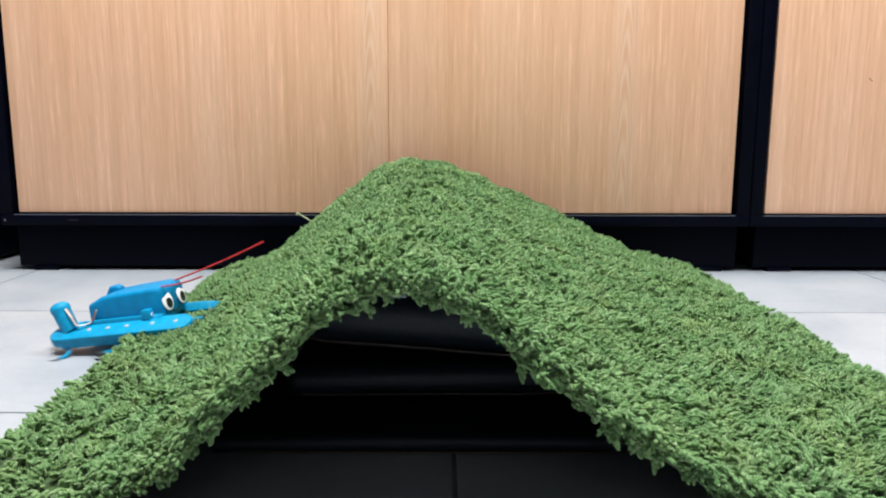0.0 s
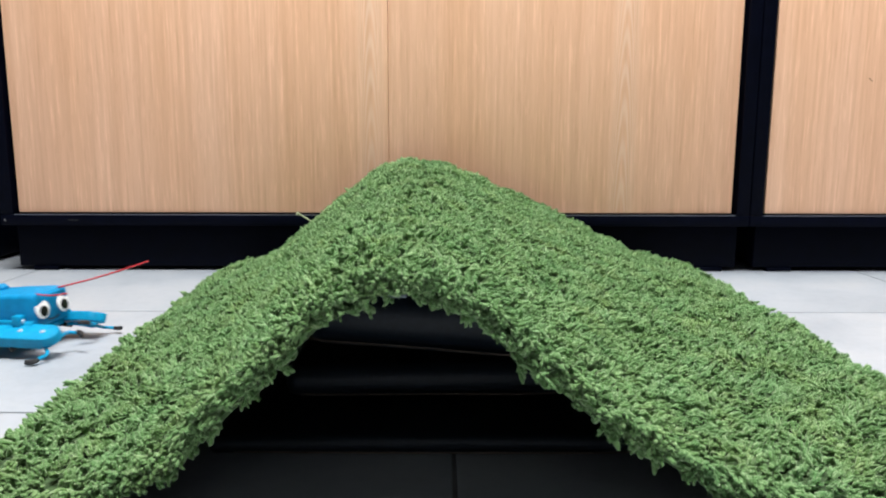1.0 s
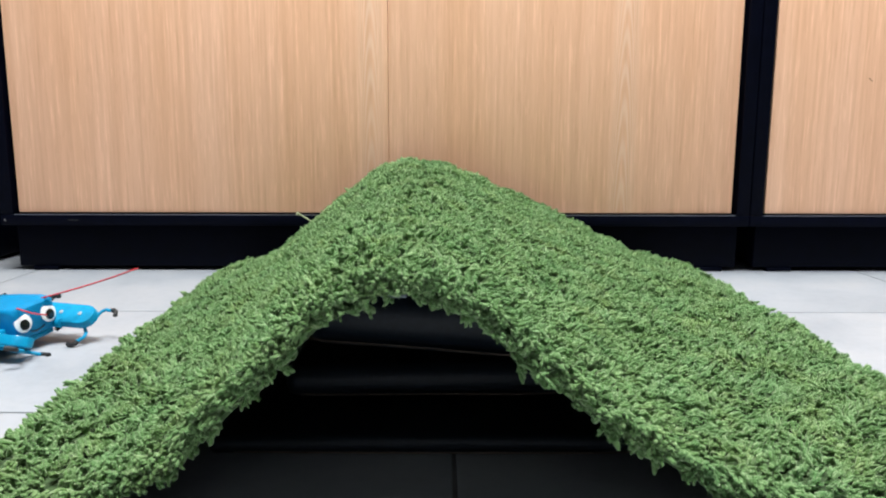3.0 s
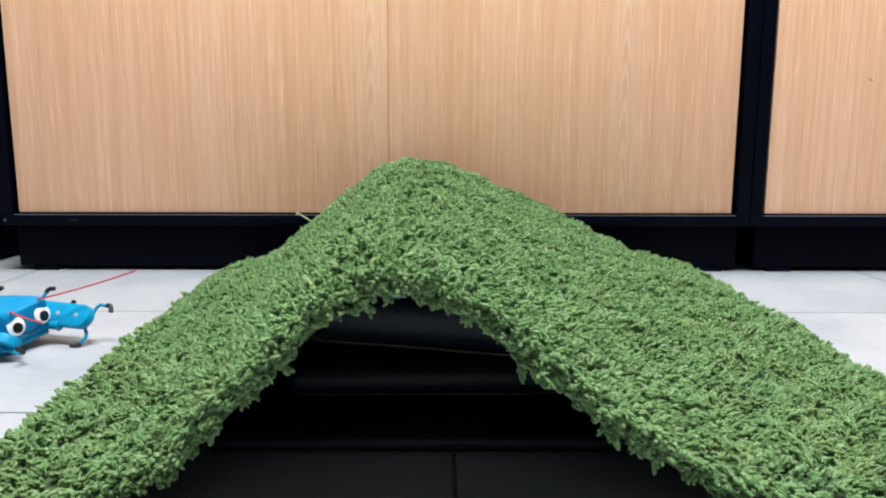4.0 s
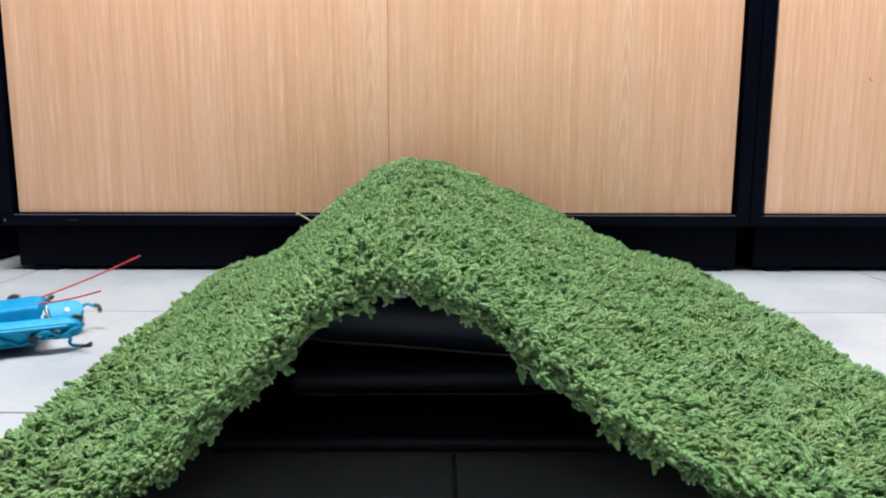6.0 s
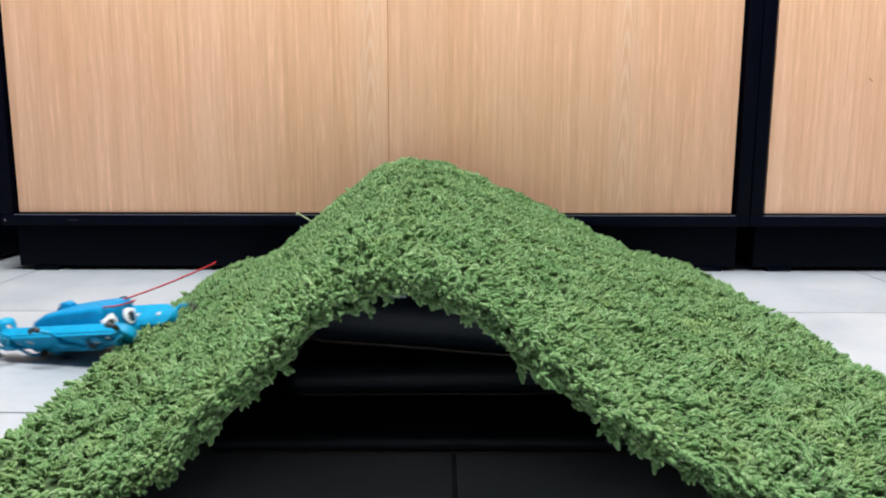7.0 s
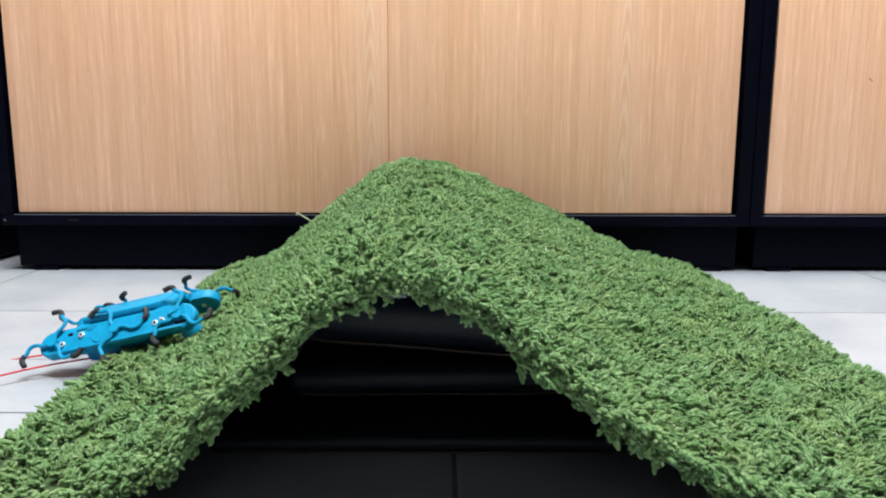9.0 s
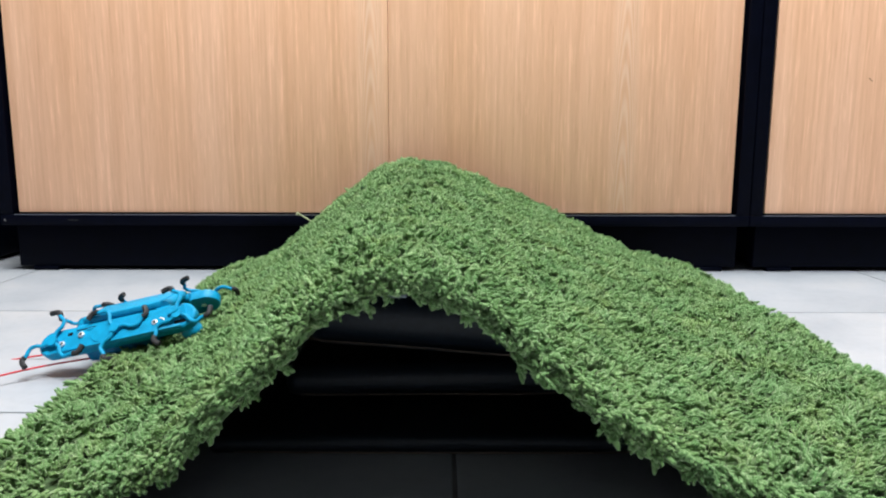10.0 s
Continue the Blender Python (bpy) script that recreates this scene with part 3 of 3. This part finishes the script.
def robot_bar(root, side):
    """A hinged side bar with round ends, screws and wheel legs on its lower face."""
    bm = bmesh.new()
    yc = side * BAR_W / 2
    out = [(x, y + yc) for x, y in stadium(BAR_L, BAR_W)]
    plate(bm, out, -BAR_T / 2, BAR_T / 2, 0.0012)
    # shallow gear cover and rim on the lower face
    plate(bm, [(x - 0.014, y + yc) for x, y in stadium(0.072, 0.0165)], -BAR_T / 2 - 0.0009, -BAR_T / 2 + 0.001, 0.0004)
    box(bm, -0.055, 0.055, yc + side * 0.0095 - 0.0011, yc + side * 0.0095 + 0.0011, -BAR_T / 2 - 0.0016, -BAR_T / 2 + 0.0005, 0.0004)
    # knuckles on the hinge line
    for x in (-0.038, 0.030):
        tube(bm, [(x - 0.006, 0, 0.002), (x + 0.006, 0, 0.002)], 0.0043, 12)
    bar = part("side_bar", bm, CYAN, root, at=pose(0, side * HINGE_Y, HINGE_Z))
    for x in (-0.052, -0.030, -0.012, 0.006, 0.030, 0.052):
        bm = bmesh.new()
        disc(bm, (x, yc, BAR_T / 2 - 0.0004), (0, 0, 1), 0.0022, 0.0011, 10, 0.0004)
        part("screw", bm, STEEL, bar, "small bright screw")
    for x, dy in ((-0.033, 0.002), (0.030, -0.002), (0.046, 0.003)):
        bm = bmesh.new()
        disc(bm, (x, yc + side * dy, -BAR_T / 2 + 0.0004), (0, 0, -1), 0.0026, 0.0021, 12, 0.0004)
        low_screw = part("screw", bm, STEEL, bar, "small bright screw")
        bm = bmesh.new()
        disc(bm, (x, yc + side * dy, -BAR_T / 2 - 0.0016), (0, 0, -1), 0.0011, 0.0003, 8)
        part("socket", bm, PUPIL, low_screw, "dark screw socket")
    for x, dy, ln, wd in ((0.004, -0.0070, 0.062, 0.0012), (-0.054, 0.006, 0.010, 0.003), (0.040, -0.005, 0.005, 0.003)):
        bm = bmesh.new()
        plate(bm, [(px + x, py + yc + side * dy) for px, py in stadium(ln, wd, 4)], -BAR_T / 2 - 0.0002, -BAR_T / 2 + 0.0005)
        part("slot", bm, PUPIL, bar, "dark slot in the bar's lower face")
    legs = []
    for x in (-0.053, 0.0, 0.053):
        legs.append(wheel_leg(bar, pose(x, yc, -BAR_T / 2 - 0.0028, 0, 0, 40 * x / 0.053)))
    return bar, legs


def build_robot():
    root = tagged(new("toy_robot"), "bright blue crawling toy robot with googly eyes and red antennae", "robot")
    bm = bmesh.new()
    loft(bm, [(-0.0355, 0.0195, 0.008, 0.022, 0.004), (-0.0345, 0.0215, 0.006, 0.0245, 0.004), (-0.0210, 0.0235, 0.003, 0.0305, 0.004),
              (0.0000, 0.0240, 0.002, 0.0325, 0.004), (0.0270, 0.0240, 0.002, 0.0340, 0.004), (0.0350, 0.0232, 0.003, 0.0335, 0.0045), (0.0372, 0.0212, 0.005, 0.0312, 0.005)])
    part("body", bm, SHELL, root, "deep blue printed body shell")
    # lower tray and cross member
    bm = bmesh.new()
    box(bm, -0.036, 0.032, -0.0225, 0.0225, -0.004, 0.0016, 0.0014)
    part("belly_tray", bm, CYAN, root)
    bm = bmesh.new()
    tube(bm, [(-0.038, -0.020, 0.001), (-0.038, 0.020, 0.001)], 0.0042, 12)
    part("cross_rod", bm, CYAN, root)
    bm = bmesh.new()
    loft(bm, [(-0.0320, 0.0040, 0.024, 0.0275, 0.0012), (-0.0270, 0.0052, 0.024, 0.0350, 0.0020), (-0.0215, 0.0052, 0.024, 0.0358, 0.0020), (-0.0170, 0.0044, 0.024, 0.0335, 0.0018)])
    part("top_knob", bm, SHELL, root, at=pose(0, 0.010, 0))
    # side rails with hinge blocks below the shell
    for s in (-1, 1):
        bm = bmesh.new()
        box(bm, -0.038, 0.024, s * 0.0262 - 0.0022, s * 0.0262 + 0.0022, 0.0055, 0.0105, 0.0008)
        rail = part("hinge_rail", bm, CYAN, root)
        bm = bmesh.new()
        box(bm, 0.0185, 0.0270, s * 0.0270 - 0.0040, s * 0.0270 + 0.0040, 0.0040, 0.0160, 0.0012)
        part("hinge_block", bm, CYAN, rail)
        bm = bmesh.new()
        disc(bm, (0.0268, s * 0.0270, 0.0105), (1, 0, 0), 0.0022, 0.0012, 10, 0.0004)
        part("screw", bm, STEEL, rail, "small bright screw")
    # eyes set on the tilted front
    for y in (-0.0143, 0.0143):
        bm = bmesh.new()
        disc(bm, (0.0374, y, 0.0190), (0.985, 0.05 * (1 if y > 0 else -1), 0.17), 0.0087, 0.0009, 26, 0.0005)
        eye = part("eye", bm, EYEWHITE, root, "white round googly eye")
        bm = bmesh.new()
        disc(bm, (0.0383, y + 0.0008, 0.0172), (0.985, 0.05 * (1 if y > 0 else -1), 0.17), 0.0050, 0.0009, 20, 0.0004)
        part("pupil", bm, PUPIL, eye)
    # grin under the eyes
    bm = bmesh.new()
    tube(bm, curve_points([(0.0374, -0.008, 0.0092), (0.0374, -0.003, 0.0074), (0.0374, 0.003, 0.0074), (0.0374, 0.008, 0.0092)], 4), 0.0006, 6)
    part("mouth_line", bm, PUPIL, root)
    # antennae
    antennae = []
    for y, dx, dy, dz in ((0.0135, 0.095, -0.002, 0.028), (-0.0135, 0.062, -0.046, 0.0125)):
        bm = bmesh.new()
        d = Vector((dx, dy, dz))
        q = [-0.05 * d] + [d * k + Vector((0, 0, -0.006 * k * (1 - k))) for k in (0.15, 0.4, 0.7, 1.0)]
        tube(bm, curve_points(q, 5), 0.0008, 6)
        antennae.append(part("antenna", bm, RED, root, "thin red wire antenna", at=pose(0.032, y, 0.0330)))
    # rear motor post with a rounded cap, leaning back, and its wires
    bm = bmesh.new()
    tube(bm, curve_points([(-0.050, -0.030, 0.004), (-0.054, -0.029, 0.015), (-0.057, -0.028, 0.023), (-0.0585, -0.028, 0.0275), (-0.0593, -0.028, 0.0305)], 3), 0.0080, 16, taper=[1, 1, 1, 1, 1, 1, 1.05, 1.08, 1.06, 1.0, 0.86, 0.66, 0.30])
    post = part("motor_post", bm, CYAN, root, "rounded blue motor housing leaning back")
    for k, mat in enumerate((BROWNWIRE, GREYWIRE)):
        bm = bmesh.new()
        tube(bm, curve_points([(-0.050, -0.031 - 0.002 * k, 0.025), (-0.044, -0.034 - 0.002 * k, 0.018), (-0.040, -0.034 - 0.001 * k, 0.009), (-0.030, -0.029, 0.010), (-0.026, -0.0245, 0.020)], 5), 0.0009, 6)
        part("wire", bm, mat, root, "thin bent motor wire")
    bars = [robot_bar(root, s) for s in (-1, 1)]
    return root, bars, antennae


robot, robot_bars, robot_antennae = build_robot()


def tilt(x, y, z, pitch, yaw, roll=0.0):
    """Pose of the robot: nose up by pitch, turned by yaw, rolled about its length."""
    return pose(x, y, z, 0, 0, yaw) @ pose(0, 0, 0, 0, -pitch, 0) @ pose(0, 0, 0, roll, 0, 0)


ROBOT_ROWS = [
    # seconds, x, y, z, pitch, yaw, roll
    (0.0, -0.288, 0.668, 0.0225, 7, -4, 0), (0.1, -0.29, 0.668, 0.0225, 7, -4, 0), (0.2, -0.304, 0.668, 0.0225, 6, -4, 0),
    (0.4, -0.334, 0.667, 0.0225, 4, -4, 0), (0.6, -0.364, 0.666, 0.0215, 2, -5, 0), (0.8, -0.366, 0.666, 0.021, 1, -5.5, 0),
    (1.0, -0.402, 0.664, 0.0205, 0, -8, 0), (1.2, -0.407, 0.663, 0.0215, 0, -9, 0), (1.8, -0.408, 0.663, 0.0215, 0, -10, 0),
    (2.0, -0.407, 0.662, 0.014, 0, -12, 0), (2.2, -0.405, 0.662, 0.015, 0, -16, 2), (2.5, -0.4015, 0.661, 0.013, 0, -17, 4),
    (2.7, -0.405, 0.661, 0.0125, 0, -17, 5), (3.8, -0.414, 0.66, 0.0105, 0, -19, 9), (4.4, -0.4145, 0.66, 0.0105, 0, -20, 9),
    (4.8, -0.4155, 0.66, 0.0105, 0, -20, 9), (5.0, -0.4135, 0.659, 0.01, 0, -16, 9), (5.2, -0.407, 0.657, 0.01, 0, -10.5, 7),
    (5.4, -0.405, 0.655, 0.01, 0, -9, 6), (5.5, -0.405, 0.65, 0.01, 1, -4, 5), (5.6, -0.409, 0.65, 0.009, 2, 18, 3),
    (5.7, -0.41, 0.65, 0.009, 2, 31, 2), (6.2, -0.408, 0.65, 0.01, 1, 12, 0), (6.6, -0.388, 0.65, 0.009, 1, -6, 0),
    (6.8, -0.3679, 0.646, 0.0076, 2, -10, 2), (6.9, -0.3413, 0.642, 0.0105, 3, -12, 0), (7.0, -0.3244, 0.638, 0.0121, 6, -12, 0),
    (7.2, -0.2734, 0.628, 0.0202, 16, -7, 0), (7.4, -0.2334, 0.612, 0.0311, 27, -2, 0), (7.6, -0.2187, 0.604, 0.0366, 32, 0, 0),
    (7.8, -0.1857, 0.598, 0.0512, 40, 0, 0), (8.0, -0.1595, 0.594, 0.0679, 45, 0, 0), (8.2, -0.14, 0.59, 0.0956, 44, 0, 0),
    (8.3, -0.1211, 0.588, 0.0987, 44, 0, 0), (8.4, -0.1264, 0.587, 0.1062, 40, 0, 0), (8.5, -0.1278, 0.586, 0.1194, 60, 0, 0),
    (8.6, -0.153, 0.612, 0.136, 88, 0, -54), (8.7, -0.1893, 0.612, 0.1445, 128, 0, -60), (8.8, -0.2259, 0.595, 0.0842, 194, 0, -38),
    (8.9, -0.2657, 0.61, 0.052, 193, 0, -2), (9.0, -0.2692, 0.608, 0.0495, 193, 0, 0), (10.0, -0.2692, 0.608, 0.0495, 193, 0, 0)]
# swing of the side bars, with their slide along the body
SPRAWL_ROWS = [(0.0, -22, 0), (1.8, -20, 0), (2.0, -16, -0.001), (2.2, -6, 0.000), (2.5, 5, 0.001), (2.7, 16, 0.003), (3.8, 46, 0.012), (5.0, 48, 0.011), (5.2, 48, 0.006), (5.4, 48, 0.006),
               (5.5, 48, 0.004), (5.7, 50, 0), (6.8, 46, 0.006), (7.0, 46, 0.006), (8.4, 46, 0.004), (8.8, 50, 0), (9.0, 50, 0), (10.0, 48, 0)]
# further slide of the near bar, back along the body
NEAR_SLIDE = [(0.0, 0), (1.8, 0), (2.2, -0.004), (2.7, -0.006), (3.8, -0.024), (4.8, -0.024), (5.2, -0.019), (5.4, -0.016), (5.7, 0), (10.0, 0)]
# sway of the antennae
SWAY_ROWS = [(0.0, 0, 0), (0.2, 0, 0), (0.4, 1, 0), (0.6, 1, 0), (1.0, 0, 2), (1.2, -1, 4), (1.8, 0, 5), (2.5, -1, 10), (2.7, -1, 14), (3.8, -3, 24), (4.8, -6, 26), (5.0, -5, 20), (5.2, -5, 14), (5.4, -4, 9), (5.5, 3, 4), (5.7, 5, -8),
             (6.8, 0, 6), (7.2, -2, 4), (7.6, -7, 0), (8.0, -2, 0), (8.2, 4, 0), (8.4, 8, 0), (8.6, 4, 0), (8.8, -14, 0), (9.0, -22.5, 0), (10.0, -22.5, 0)]
# wheel-leg turn about its axle: seconds and degrees
SPIN_ROWS = [(0.0, 0), (0.2, -110), (0.4, -230), (0.6, -300), (0.8, -300), (1.0, -380), (1.2, -400), (2.7, -400), (3.8, -400), (5.0, -400), (5.4, -360), (6.6, 0), (8.4, 900), (8.6, 960), (9.0, 1000), (10.0, 1004)]


# further turn of the near legs while the robot stands sprawled
NEAR_ROWS = [(0.0, 30), (0.2, 20), (1.0, 0), (2.7, 0), (3.8, 60), (4.8, 60), (5.0, -30), (5.2, -40), (5.4, -40), (6.4, 0)]
# further turn of the far legs as they come to rest
FAR_ROWS = [(0.0, 0), (8.4, 0), (8.9, -46), (10.0, -46)]


def motions():
    walk(robot, [(t, tilt(*r)) for t, *r in ROBOT_ROWS])
    for antenna, share in zip(robot_antennae, (1.0, 0.6)):
        base = antenna.matrix_basis.translation.copy()
        walk(antenna, [(t, pose(*base, 0, -a, share * turn)) for t, a, turn in SWAY_ROWS])
    for side, (bar, legs) in zip((-1, 1), robot_bars):
        slide = NEAR_SLIDE if side < 0 else [(0.0, 0), (10.0, 0)]
        walk(bar, [(t, pose(dx + float(np.interp(t, *zip(*slide))), side * HINGE_Y, HINGE_Z, side * a)) for t, a, dx in SPRAWL_ROWS])
        for k, leg in enumerate(legs):
            base, phase = leg.matrix_basis.translation.copy(), (0, 90, 20)[k] + 58 * (side > 0)
            ts = [r[0] for r in SPIN_ROWS]
            vs = [r[1] for r in SPIN_ROWS]
            rows = []
            for i in range(101):
                more = np.interp(i / 10, *zip(*(NEAR_ROWS if side < 0 else FAR_ROWS))) * (1 if side < 0 else (1, 0, 0.45)[k])
                rows.append((i / 10, pose(*base, 0, 0, phase + side * float(np.interp(i / 10, ts, vs)) + float(more))))
            walk(leg, rows)


# ---------------------------------------------------------------- floor tiles
def floor_tiles():
    bm = bmesh.new()
    h = 0.1487
    box(bm, -h - 0.15, h + 0.15, -h, h, -0.009, 0.0, 0.0004, 1)
    me = mesh_of(bm, "tile", TILE)
    for i in range(-4, 4):
        for j in range(-6, 5):
            x, y = 0.007 + 0.6 * i + 0.3, 0.4965 + 0.3 * j - 0.15
            if -1.8 < x < 1.8 and -0.9 < y < 1.65:
                t = new("tile", me)
                t.parent = floor
                t.location = (x, y, 0)


floor_tiles()
motions()
